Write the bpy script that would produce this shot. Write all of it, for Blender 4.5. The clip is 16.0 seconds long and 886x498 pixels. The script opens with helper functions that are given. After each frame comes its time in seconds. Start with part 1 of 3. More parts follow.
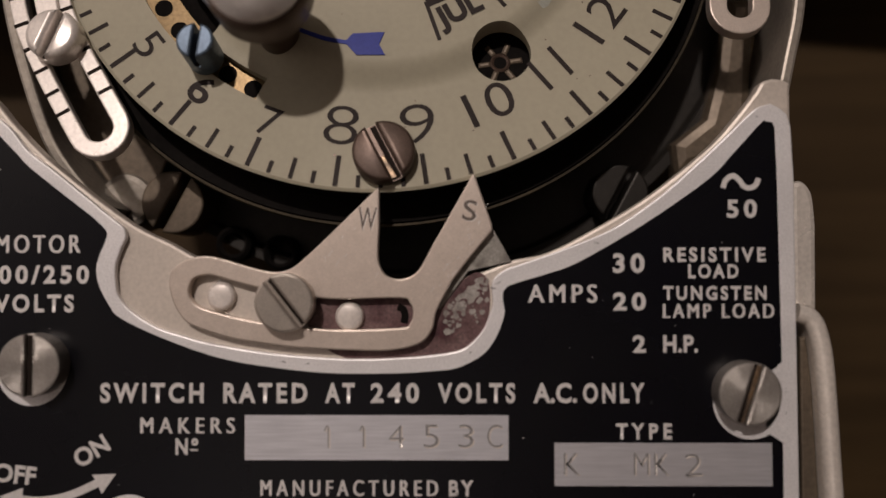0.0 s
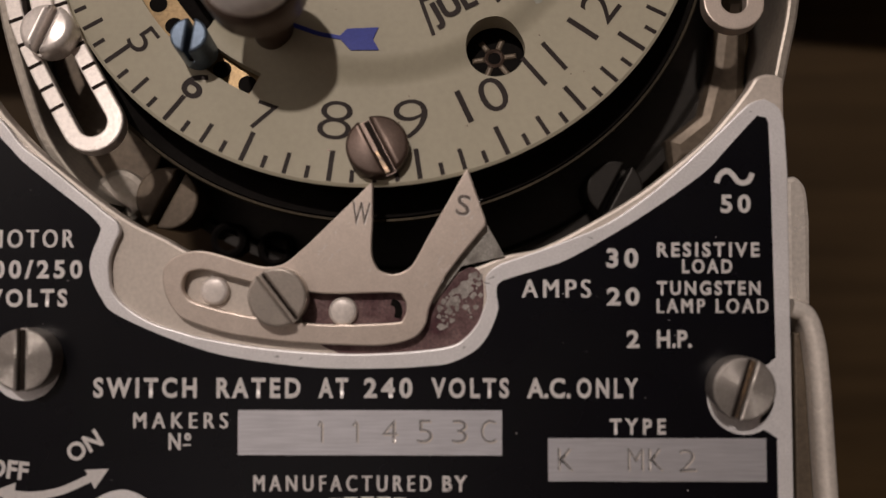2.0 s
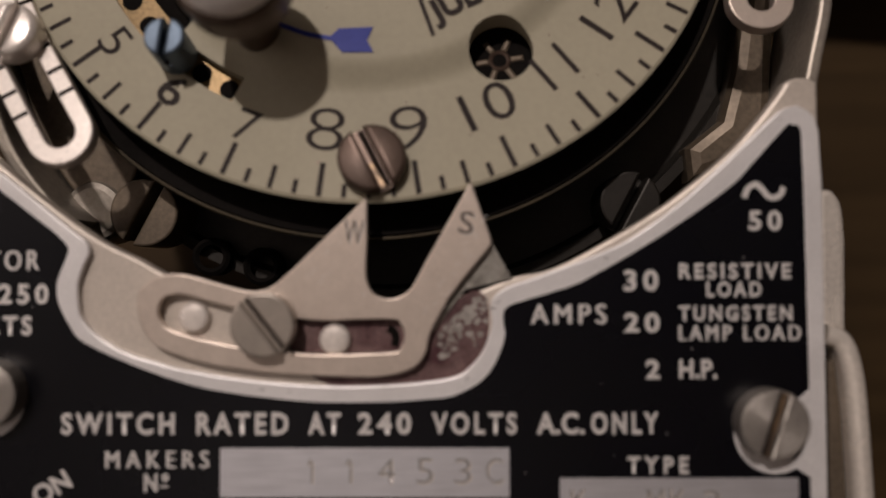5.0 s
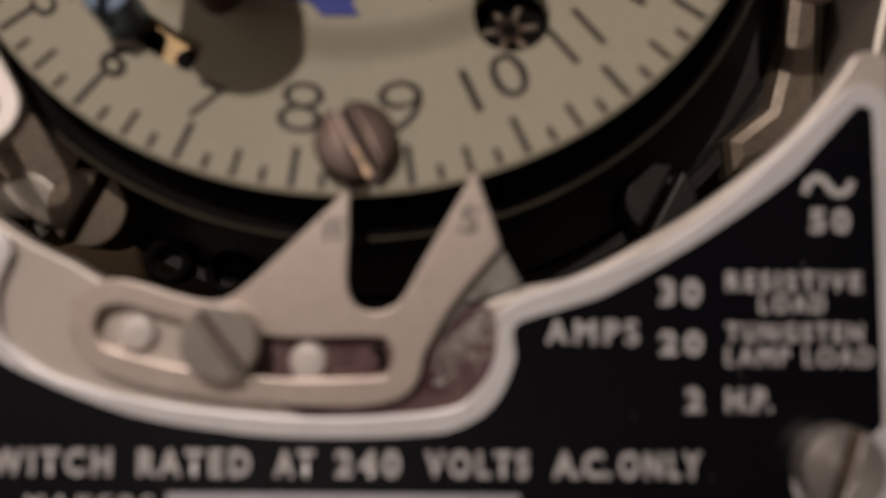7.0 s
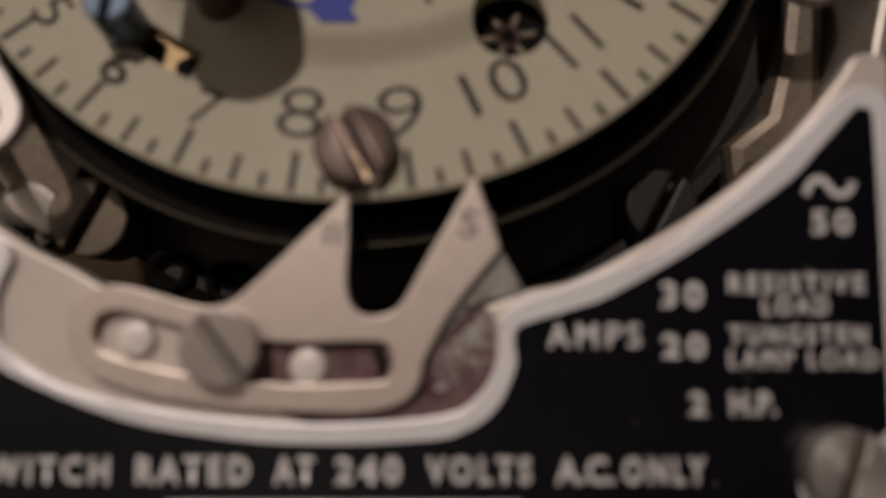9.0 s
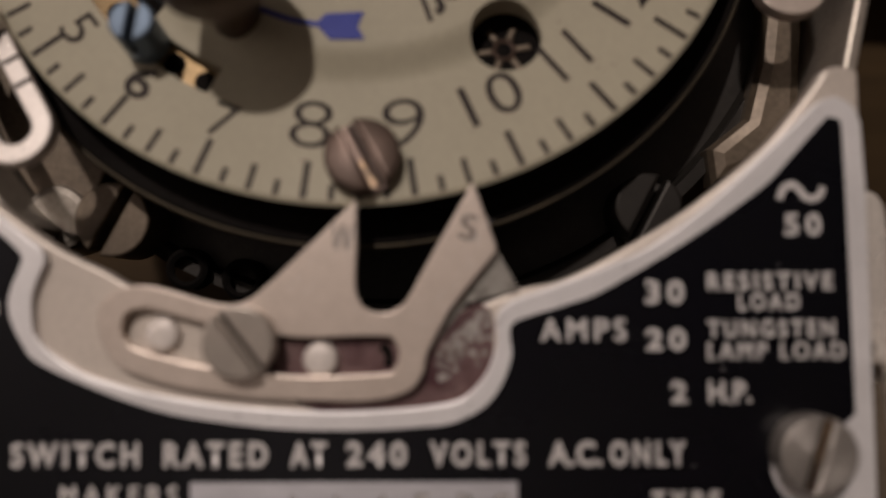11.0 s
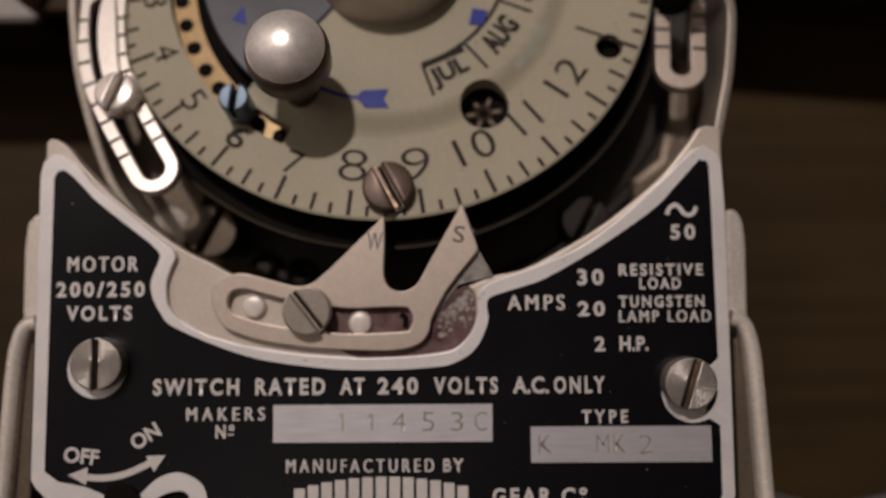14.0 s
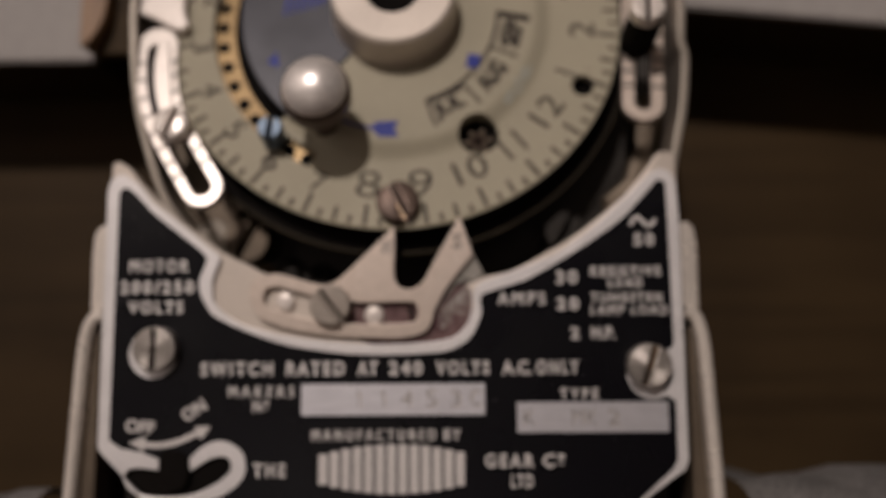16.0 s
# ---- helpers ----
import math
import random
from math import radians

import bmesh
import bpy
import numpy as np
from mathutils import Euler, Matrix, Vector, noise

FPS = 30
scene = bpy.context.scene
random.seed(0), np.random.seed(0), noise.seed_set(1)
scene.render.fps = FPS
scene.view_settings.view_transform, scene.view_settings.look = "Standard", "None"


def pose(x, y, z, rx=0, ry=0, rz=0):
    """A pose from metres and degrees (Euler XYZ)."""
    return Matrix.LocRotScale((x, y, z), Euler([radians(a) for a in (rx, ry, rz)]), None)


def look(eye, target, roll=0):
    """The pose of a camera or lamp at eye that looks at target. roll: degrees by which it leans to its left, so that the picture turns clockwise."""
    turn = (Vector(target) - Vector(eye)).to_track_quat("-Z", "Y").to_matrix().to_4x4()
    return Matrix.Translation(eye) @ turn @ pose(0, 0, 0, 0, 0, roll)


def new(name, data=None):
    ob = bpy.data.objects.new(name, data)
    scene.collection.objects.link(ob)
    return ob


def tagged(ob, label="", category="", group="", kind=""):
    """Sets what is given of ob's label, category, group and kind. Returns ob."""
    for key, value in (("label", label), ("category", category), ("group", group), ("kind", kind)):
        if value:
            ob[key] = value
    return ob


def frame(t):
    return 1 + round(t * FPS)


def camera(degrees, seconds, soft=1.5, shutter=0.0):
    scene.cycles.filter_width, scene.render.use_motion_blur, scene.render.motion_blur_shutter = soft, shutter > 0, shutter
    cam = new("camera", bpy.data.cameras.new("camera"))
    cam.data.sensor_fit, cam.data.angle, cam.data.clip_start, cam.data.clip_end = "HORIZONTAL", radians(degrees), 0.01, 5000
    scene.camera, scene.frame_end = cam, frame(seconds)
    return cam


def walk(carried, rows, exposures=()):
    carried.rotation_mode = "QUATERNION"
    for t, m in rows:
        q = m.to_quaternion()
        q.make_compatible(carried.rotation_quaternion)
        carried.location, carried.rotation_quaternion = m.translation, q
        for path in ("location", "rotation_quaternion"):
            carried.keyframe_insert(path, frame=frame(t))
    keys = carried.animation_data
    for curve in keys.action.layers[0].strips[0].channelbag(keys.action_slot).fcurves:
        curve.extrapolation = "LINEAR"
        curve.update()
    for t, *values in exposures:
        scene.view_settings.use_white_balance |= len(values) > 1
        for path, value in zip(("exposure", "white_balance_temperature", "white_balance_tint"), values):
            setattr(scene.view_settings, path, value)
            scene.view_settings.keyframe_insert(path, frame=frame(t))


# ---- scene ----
cam = camera(56.0, 16.0)
PATH = [
    (0, (0.00768, -0.08450, 0.01399), (0.00566, 0.11539, 0.02054), -0.06),
    (0.5, (0.00773, -0.08461, 0.01325), (0.00542, 0.11518, 0.02215), 0.02),
    (1, (0.00780, -0.08454, 0.01320), (0.00527, 0.11524, 0.02230), 0.01),
    (1.5, (0.00817, -0.08430, 0.01244), (0.00581, 0.11554, 0.02014), -0.02),
    (2, (0.00837, -0.08440, 0.01302), (0.00625, 0.11544, 0.02064), -0.02),
    (2.5, (0.00852, -0.08462, 0.01380), (0.00627, 0.11519, 0.02237), -0.04),
    (3, (0.00859, -0.08467, 0.01421), (0.00617, 0.11512, 0.02303), -0.04),
    (3.5, (0.00854, -0.08348, 0.01487), (0.00603, 0.11634, 0.02291), -0.08),
    (4, (0.00841, -0.08179, 0.01461), (0.00609, 0.11799, 0.02371), -0.06),
    (6.5, (0.00762, -0.06712, 0.01860), (0.00698, 0.13288, 0.01840), -0.22),
    (7, (0.00763, -0.06358, 0.01547), (0.00731, 0.13620, 0.02496), 0.33),
    (7.5, (0.00775, -0.06138, 0.01308), (0.00712, 0.13788, 0.03028), 0.29),
    (8, (0.00788, -0.06136, 0.01326), (0.00685, 0.13787, 0.03068), 0.18),
    (8.5, (0.00795, -0.06223, 0.01374), (0.00682, 0.13710, 0.03000), 0.10),
    (9, (0.00793, -0.06321, 0.01377), (0.00666, 0.13616, 0.02957), -0.01),
    (11.5, (0.00790, -0.07244, 0.01509), (0.00672, 0.12727, 0.02588), -0.32),
    (12, (0.00775, -0.07732, 0.01510), (0.00723, 0.12242, 0.02531), -0.24),
    (12.5, (0.00777, -0.08100, 0.01538), (0.00718, 0.11878, 0.02454), -0.25),
    (13, (0.00803, -0.08475, 0.01368), (0.00712, 0.11486, 0.02627), -0.33),
    (13.5, (0.00822, -0.09025, 0.01206), (0.00691, 0.10916, 0.02733), -0.26),
    (14, (0.00832, -0.10236, 0.01065), (0.00682, 0.09699, 0.02671), -0.39),
    (14.5, (0.00838, -0.10799, 0.00928), (0.00682, 0.09120, 0.02711), -0.19),
    (15, (0.00839, -0.10891, 0.00822), (0.00676, 0.09010, 0.02807), -0.36),
    (15.5, (0.00846, -0.10872, 0.00764), (0.00662, 0.09013, 0.02899), -0.21),
    (16, (0.00851, -0.12214, 0.00533), (0.00681, 0.07650, 0.02853), -0.35),
]
walk(cam, [(t, look(eye, target, roll)) for t, eye, target, roll in PATH])
cam.data.dof.use_dof = True
cam.data.dof.focus_distance = 0.0900
cam.data.dof.aperture_fstop = 10.5

# ---- world and light ----
world = bpy.data.worlds.new("room_air")
world.use_nodes = True
world.node_tree.nodes["Background"].inputs[0].default_value = (0.85, 0.85, 0.9, 1)
world.node_tree.nodes["Background"].inputs[1].default_value = 0.003
scene.world = world
scene.view_settings.exposure = 0.0

lamp_data = bpy.data.lights.new("room_lamp", "POINT")
lamp_data.shadow_soft_size = 0.032
lamp_data.energy = 45.0
lamp_data.color = (1.0, 0.865, 0.80)
lamp = new("room_lamp", lamp_data)
lamp.location = (-0.26, -1.27, 0.77)

# ---- materials ----


def material(name, color, rough=0.5, metal=0.0, vary=0.12, scale=300.0, bump=0.1, stretch=(1, 1, 1), second=None,
             amount=0.5, spots=120.0, spec=0.5, coat=0.0, rings=0.0):
    """A surface with grain at one scale and stains at another."""
    m = bpy.data.materials.new(name)
    m.use_nodes = True
    t, n = m.node_tree, m.node_tree.nodes
    b = n["Principled BSDF"]
    b.inputs["Roughness"].default_value = rough
    b.inputs["Metallic"].default_value = metal
    b.inputs["Specular IOR Level"].default_value = spec
    b.inputs["Coat Weight"].default_value = coat
    tc, mp = n.new("ShaderNodeTexCoord"), n.new("ShaderNodeMapping")
    mp.inputs["Scale"].default_value = stretch
    t.links.new(tc.outputs["Object"], mp.inputs["Vector"])
    grain = n.new("ShaderNodeTexNoise")
    grain.inputs["Scale"].default_value, grain.inputs["Detail"].default_value = scale * 6, 4
    t.links.new(mp.outputs[0], grain.inputs["Vector"])
    stain = n.new("ShaderNodeTexNoise")
    stain.inputs["Scale"].default_value, stain.inputs["Detail"].default_value = spots, 5
    t.links.new(tc.outputs["Object"], stain.inputs["Vector"])
    ramp = n.new("ShaderNodeValToRGB")
    ramp.color_ramp.elements[0].position, ramp.color_ramp.elements[1].position = 0.35, 0.65
    c2 = second or tuple(c * (1 - vary) for c in color)
    ramp.color_ramp.elements[0].color = (*color, 1)
    ramp.color_ramp.elements[1].color = (*(a + (z - a) * (1 if not second else amount * 2) for a, z in zip(color, c2)), 1)
    t.links.new(stain.outputs["Fac"], ramp.inputs[0])
    mix = n.new("ShaderNodeMix")
    mix.data_type, mix.blend_type = "RGBA", "MULTIPLY"
    fac = n.new("ShaderNodeMapRange")
    fac.inputs["From Min"].default_value, fac.inputs["From Max"].default_value = 0.3, 0.7
    fac.inputs["To Min"].default_value, fac.inputs["To Max"].default_value = 1 - vary, 1 + vary * 0.4
    t.links.new(grain.outputs["Fac"], fac.inputs["Value"])
    mix.inputs[0].default_value = 1.0
    t.links.new(ramp.outputs[0], mix.inputs[6])
    t.links.new(fac.outputs[0], mix.inputs[7])
    t.links.new(mix.outputs[2], b.inputs["Base Color"])
    rr = n.new("ShaderNodeMapRange")
    rr.inputs["To Min"].default_value, rr.inputs["To Max"].default_value = max(rough - 0.1, 0.05), min(rough + 0.12, 1)
    t.links.new(stain.outputs["Fac"], rr.inputs["Value"])
    t.links.new(rr.outputs[0], b.inputs["Roughness"])
    if bump:
        bp = n.new("ShaderNodeBump")
        bp.inputs["Strength"].default_value, bp.inputs["Distance"].default_value = bump, 0.00015
        if rings:
            wave = n.new("ShaderNodeTexWave")
            wave.wave_type, wave.rings_direction = "RINGS", "Y"
            wave.inputs["Scale"].default_value, wave.inputs["Distortion"].default_value = 1300, 2.5
            t.links.new(tc.outputs["Object"], wave.inputs["Vector"])
            both = n.new("ShaderNodeMath")
            both.operation, both.use_clamp = "MULTIPLY_ADD", False
            both.inputs[1].default_value = rings
            t.links.new(wave.outputs["Fac"], both.inputs[0])
            t.links.new(grain.outputs["Fac"], both.inputs[2])
            t.links.new(both.outputs[0], bp.inputs["Height"])
        else:
            t.links.new(grain.outputs["Fac"], bp.inputs["Height"])
        t.links.new(bp.outputs[0], b.inputs["Normal"])
    return m


ENAMEL = material("black_enamel", (0.0027, 0.0027, 0.0052), 0.26, 0, 0.3, 700, 0.03, spots=90, spec=0.3)
SILVER = material("bare_aluminium", (0.90, 0.88, 0.88), 0.38, 0.34, 0.16, 900, 0.07, spots=160)
BRUSHED = material("brushed_aluminium", (0.84, 0.84, 0.89), 0.40, 0.8, 0.12, 700, 0.1, stretch=(0.06, 1, 1))
LETTER = material("silver_lettering", (0.76, 0.73, 0.71), 0.45, 0.3, 0.12, 500, 0.1)
PITTED = material("pitted_steel", (0.42, 0.40, 0.36), 0.45, 0.3, 0.3, 900, 0.25, second=(0.19, 0.175, 0.155), amount=0.5, spots=800)
# dark grey for painted groove shade and for the border nicks
STAMP = material("groove_shade_and_nick", (0.27, 0.26, 0.26), 0.5, 0.4, 0.1, 500, 0)
NICKEL = material("dull_nickel", (0.74, 0.64, 0.56), 0.35, 0.56, 0.16, 1500, 0.09, second=(0.62, 0.53, 0.46), amount=0.5, spots=330)
NICKELBRIGHT = material("worn_nickel_and_glint", (0.92, 0.85, 0.79), 0.30, 0.35, 0.14, 450, 0.08, spots=260)
ZINC = material("zinc_plate", (0.66, 0.59, 0.52), 0.40, 0.28, 0.12, 400, 0.06, spots=140)
PURPLE = material("stained_zinc", (0.20, 0.125, 0.12), 0.42, 0.3, 0.4, 700, 0.3, second=(0.07, 0.022, 0.028), amount=0.5, spots=300)
CRUST = material("grey_crust", (0.40, 0.37, 0.34), 0.6, 0.1, 0.35, 900, 0.4, second=(0.24, 0.21, 0.19), spots=700)
STEEL = material("screw_steel", (0.56, 0.50, 0.44), 0.30, 0.7, 0.25, 900, 0.12, spots=300, rings=0.18)
DARKSTEEL = material("dark_steel", (0.112, 0.074, 0.056), 0.38, 0.5, 0.3, 900, 0.1, spots=300, rings=0.18)
STAMPDARK = material("letter_groove_shade", (0.13, 0.105, 0.09), 0.5, 0.3, 0.1, 500, 0)
KNOB = material("polished_knob", (0.97, 0.92, 0.88), 0.34, 0.58, 0.1, 300, 0.15, spots=300)
SLOTGLINT = material("slot_glint", (0.30, 0.20, 0.115), 0.34, 0.6, 0.35, 500, 0.3, second=(0.12, 0.085, 0.06), spots=900)
TURNED = material("turned_steel", (0.44, 0.405, 0.37), 0.36, 0.65, 0.3, 900, 0.3, spots=420, rings=1.3)
SLOTSHADE = material("slot_and_notch_shade", (0.022, 0.016, 0.013), 0.8, 0, 0.2, 600, 0.1, spec=0.1)
CREAM = material("cream_dial_paint", (0.42, 0.387, 0.293), 0.5, 0, 0.05, 260, 0.03, spots=60, spec=0.14)
PALEPATCH = material("pale_patch", (0.45, 0.465, 0.41), 0.5, 0, 0.12, 500, 0.05, second=(0.42, 0.39, 0.295), amount=0.5, spots=420)
INK = material("dial_ink", (0.030, 0.022, 0.0195), 0.6, 0, 0.2, 500, 0, spec=0.15)
BLUE = material("blue_ink", (0.028, 0.045, 0.33), 0.5, 0, 0.15, 500, 0, spec=0.25)
NAVY = material("navy_disc", (0.035, 0.038, 0.055), 0.45, 0.1, 0.2, 300, 0.03)
BLUED = material("blued_steel", (0.12, 0.165, 0.225), 0.42, 0.6, 0.2, 500, 0.1)
BRASS = material("brass", (0.25, 0.17, 0.08), 0.42, 0.6, 0.3, 400, 0.1)
RIM = material("rim_metal", (0.38, 0.34, 0.29), 0.4, 0.5, 0.2, 300, 0.1, spots=60)
SHADEDBRASS = material("shaded_brass", (0.040, 0.029, 0.014), 0.6, 0.4, 0.4, 300, 0.1, spots=90, spec=0.3)
BRONZE = material("dull_bronze", (0.17, 0.132, 0.094), 0.45, 0.4, 0.25, 300, 0.1)
BLACK = material("black_parts_and_recess_shade", (0.008, 0.0066, 0.0058), 0.75, 0, 0.3, 300, 0.05, spec=0.06)
CHASSIS = material("chassis_metal_and_shade", (0.030, 0.026, 0.022), 0.42, 0.5, 0.2, 250, 0.1, spots=60)
FLANGE = material("case_flange", (0.93, 0.86, 0.78), 0.26, 0.42, 0.15, 400, 0.1)
WOOD = material("dark_wood", (0.053, 0.033, 0.0145), 0.55, 0, 0.3, 45, 0.2, stretch=(0.06, 1, 1), second=(0.033, 0.020, 0.0088), spots=18, spec=0.12)
OAK = material("light_wood", (0.30, 0.18, 0.10), 0.5, 0, 0.25, 80, 0.2, stretch=(1, 1, 0.1))
GREYWALL = material("grey_paint", (0.36, 0.34, 0.325), 0.6, 0, 0.08, 60, 0.05, spots=8)
CLOTH = material("grey_cloth", (0.20, 0.19, 0.185), 0.9, 0, 0.45, 220, 0.6, second=(0.11, 0.105, 0.10), spots=70)
PLASTER = material("room_plaster", (0.13, 0.115, 0.105), 0.8, 0, 0.06, 4, 0.02, spots=2)
BOUNCEPLASTER = material("bounce_plaster", (0.70, 0.675, 0.665), 0.8, 0, 0.06, 4, 0.02, spots=2)
TABLE = material("table_wood", (0.10, 0.065, 0.04), 0.5, 0, 0.3, 40, 0.1, stretch=(0.05, 1, 1), spots=8)

# ---- building helpers: millimetres, x right, z up, y away from the viewer ----
K = 0.001
# the dial and all that turns with it lean back from the nameplate, about a line through the dial's lower edge
PIVOT = Vector((0, 1.0, 27.0)) * K
LEAN = Matrix.Translation(PIVOT) @ Matrix.Rotation(-math.atan(0.20), 4, "X") @ Matrix.Translation(-PIVOT)
UPRIGHT = Matrix.Identity(4)
stance = [UPRIGHT]


def part(name, bm, mat, parent=None, label="", smooth=21):
    me = bpy.data.meshes.new(name)
    bmesh.ops.recalc_face_normals(bm, faces=bm.faces)
    bm.to_mesh(me)
    bm.free()
    me.transform(stance[0])
    me.materials.append(mat)
    if smooth:
        me.shade_smooth()
        me.set_sharp_from_angle(angle=radians(smooth))
    ob = new(name, me)
    if parent:
        ob.parent = parent
    return tagged(ob, label)


def spline(pts, closed=True, n=8):
    """A smooth curve through the points."""
    out, c = [], len(pts)
    for i in range(c if closed else c - 1):
        p = [pts[(i + k) % c] if closed else pts[min(max(i + k, 0), c - 1)] for k in (-1, 0, 1, 2)]
        for j in range(n):
            t = j / n
            out.append(tuple(0.5 * (2 * p[1][a] + (p[2][a] - p[0][a]) * t + (2 * p[0][a] - 5 * p[1][a] + 4 * p[2][a] - p[3][a]) * t * t
                             + (3 * p[1][a] - p[0][a] - 3 * p[2][a] + p[3][a]) * t ** 3) for a in (0, 1)))
    if not closed:
        out.append(pts[-1])
    return out


def arc(cx, cz, r, a0, a1, n=48):
    """Points on a circle; angles in degrees from straight down, positive to the right."""
    return [(cx + r * math.sin(radians(a0 + (a1 - a0) * i / n)), cz - r * math.cos(radians(a0 + (a1 - a0) * i / n))) for i in range(n + 1)]


def circle(cx, cz, r, n=40):
    return arc(cx, cz, r, 0, 360, n)[:-1]


def area(p):
    return sum(p[i - 1][0] * p[i][1] - p[i][0] * p[i - 1][1] for i in range(len(p))) / 2


def inset(p, d):
    """The outline moved inwards by d."""
    s = 1 if area(p) > 0 else -1
    out = []
    for i, (x, z) in enumerate(p):
        (ax, az), (bx, bz) = p[i - 1], p[(i + 1) % len(p)]
        n1, n2 = Vector((-(z - az), x - ax)), Vector((-(bz - z), bx - x))
        n1.normalize(), n2.normalize()
        nn = n1 + n2
        if nn.length < 1e-6:
            nn = n1
        nn.normalize()
        k = d * s / max(nn.dot(n1), 0.5)
        out.append((x + nn.x * k, z + nn.y * k))
    return out


def loops_face(bm, loops):
    """Fill a flat outline with holes; the loops are lists of BMVerts."""
    edges = []
    for lp in loops:
        for i in range(len(lp)):
            edges.append(bm.edges.get((lp[i - 1], lp[i])) or bm.edges.new((lp[i - 1], lp[i])))
    bmesh.ops.triangle_fill(bm, use_beauty=True, use_dissolve=False, edges=edges)


def prism(poly, y0, y1, holes=(), bevel=0.12, bm=None):
    """A plate with the outline poly from its front y0 to its back y1, its front edges rounded off."""
    bm = bm or bmesh.new()
    front, back = [], []
    for k, p in enumerate((poly, *holes)):
        d = bevel if k == 0 else -bevel
        rings = []
        steps = ((d, 0), (d * 0.3, bevel * 0.3), (0, bevel)) if bevel else ((0, 0),)
        for dd, yy in steps:
            q = inset(p, dd) if dd else p
            rings.append([bm.verts.new((x * K, (y0 + yy) * K, z * K)) for x, z in q])
        rings.append([bm.verts.new((x * K, y1 * K, z * K)) for x, z in p])
        for a, b in zip(rings, rings[1:]):
            for i in range(len(a)):
                bm.faces.new((a[i - 1], a[i], b[i], b[i - 1]))
        front.append(rings[0])
        back.append(rings[-1])
    loops_face(bm, front)
    loops_face(bm, back)
    return bm


def lathe(profile, cx, cz, n=64, bm=None):
    """A turned body about the y axis; profile: (radius, y) from the front to the back."""
    bm = bm or bmesh.new()
    rings = []
    for r, y in profile:
        if r < 1e-4:
            rings.append([bm.verts.new((cx * K, y * K, cz * K))])
        else:
            rings.append([bm.verts.new(((cx + r * math.sin(2 * math.pi * i / n)) * K, y * K, (cz - r * math.cos(2 * math.pi * i / n)) * K)) for i in range(n)])
    for a, b in zip(rings, rings[1:]):
        for i in range(n):
            if len(a) == 1 and len(b) > 1:
                bm.faces.new((a[0], b[i], b[i - 1]))
            elif len(b) == 1 and len(a) > 1:
                bm.faces.new((a[i - 1], a[i], b[0]))
            elif len(a) > 1:
                bm.faces.new((a[i - 1], a[i], b[i], b[i - 1]))
    return bm


def half_disc(cx, cz, r, w, ang, side, n=22):
    """One side of a slotted screw head."""
    a = math.asin(min(w / 2 / r, 0.9))
    pts = [(r * math.cos(a + (math.pi - 2 * a) * i / n), side * r * math.sin(a + (math.pi - 2 * a) * i / n)) for i in range(n + 1)]
    c, s = math.cos(radians(ang)), math.sin(radians(ang))
    return [(cx + x * c - z * s, cz + x * s + z * c) for x, z in pts]


def screw(name, cx, cz, r, y0, y1, ang, mat, parent, label, w=None, depth=None, bevel=0.25, glint=None, smooth=21):
    """A cheese-head screw with a real slot; ang: the slot's slope in degrees."""
    w, depth = w or r * 0.30, depth or (y1 - y0) * 0.55
    lean, stance[0] = stance[0], UPRIGHT
    bm = bmesh.new()
    for side in (1, -1):
        prism(half_disc(cx, cz, r, w, ang, side), y0, y0 + depth, bevel=bevel, bm=bm)
    prism(circle(cx, cz, r, 44), y0 + depth, y1, bevel=0, bm=bm)
    head = part(name, bm, mat, parent, label, smooth)
    spot = Vector((cx, y0, cz)) * K
    head.data.transform(Matrix.Translation(-spot))
    head.matrix_basis = lean @ Matrix.Translation(spot)
    c, s = math.cos(radians(ang)), math.sin(radians(ang))
    # near-black inlay paints the shade inside the slot
    lo = -w * (.46 if w < .72 else .10)
    q = [(-r * .95, lo), (r * .95, lo), (r * .95, w * .42), (-r * .95, w * .42)]
    part("slot", prism([(x * c - z * s, x * s + z * c) for x, z in q], depth - 0.1, depth + .1, bevel=0), SLOTSHADE, head, "slot inlay with its shade painted near-black")
    # light caught by the slot floor is put into this strip's colour
    if glint:
        q = [(glint[0] * r, -w * .46), (glint[1] * r, -w * .46), (glint[1] * r, w * .06), (glint[0] * r, -w * .12)]
        part("slot_floor", prism([(x * c - z * s, x * s + z * c) for x, z in q], depth - 0.3, depth + .1, bevel=0.08), SLOTGLINT, head, "slot floor coloured for the light it catches")
    stance[0] = lean
    return head


def stroke(pts, w, y0, y1, bm=None, bevel=0.0):
    """A flat band of width w along the points."""
    left, right = [], []
    for i, (x, z) in enumerate(pts):
        a, b = pts[max(i - 1, 0)], pts[min(i + 1, len(pts) - 1)]
        d = Vector((b[0] - a[0], b[1] - a[1])).normalized()
        left.append((x - d.y * w / 2, z + d.x * w / 2))
        right.append((x + d.y * w / 2, z - d.x * w / 2))
    return prism(left + right[::-1], y0, y1, bevel=bevel, bm=bm)


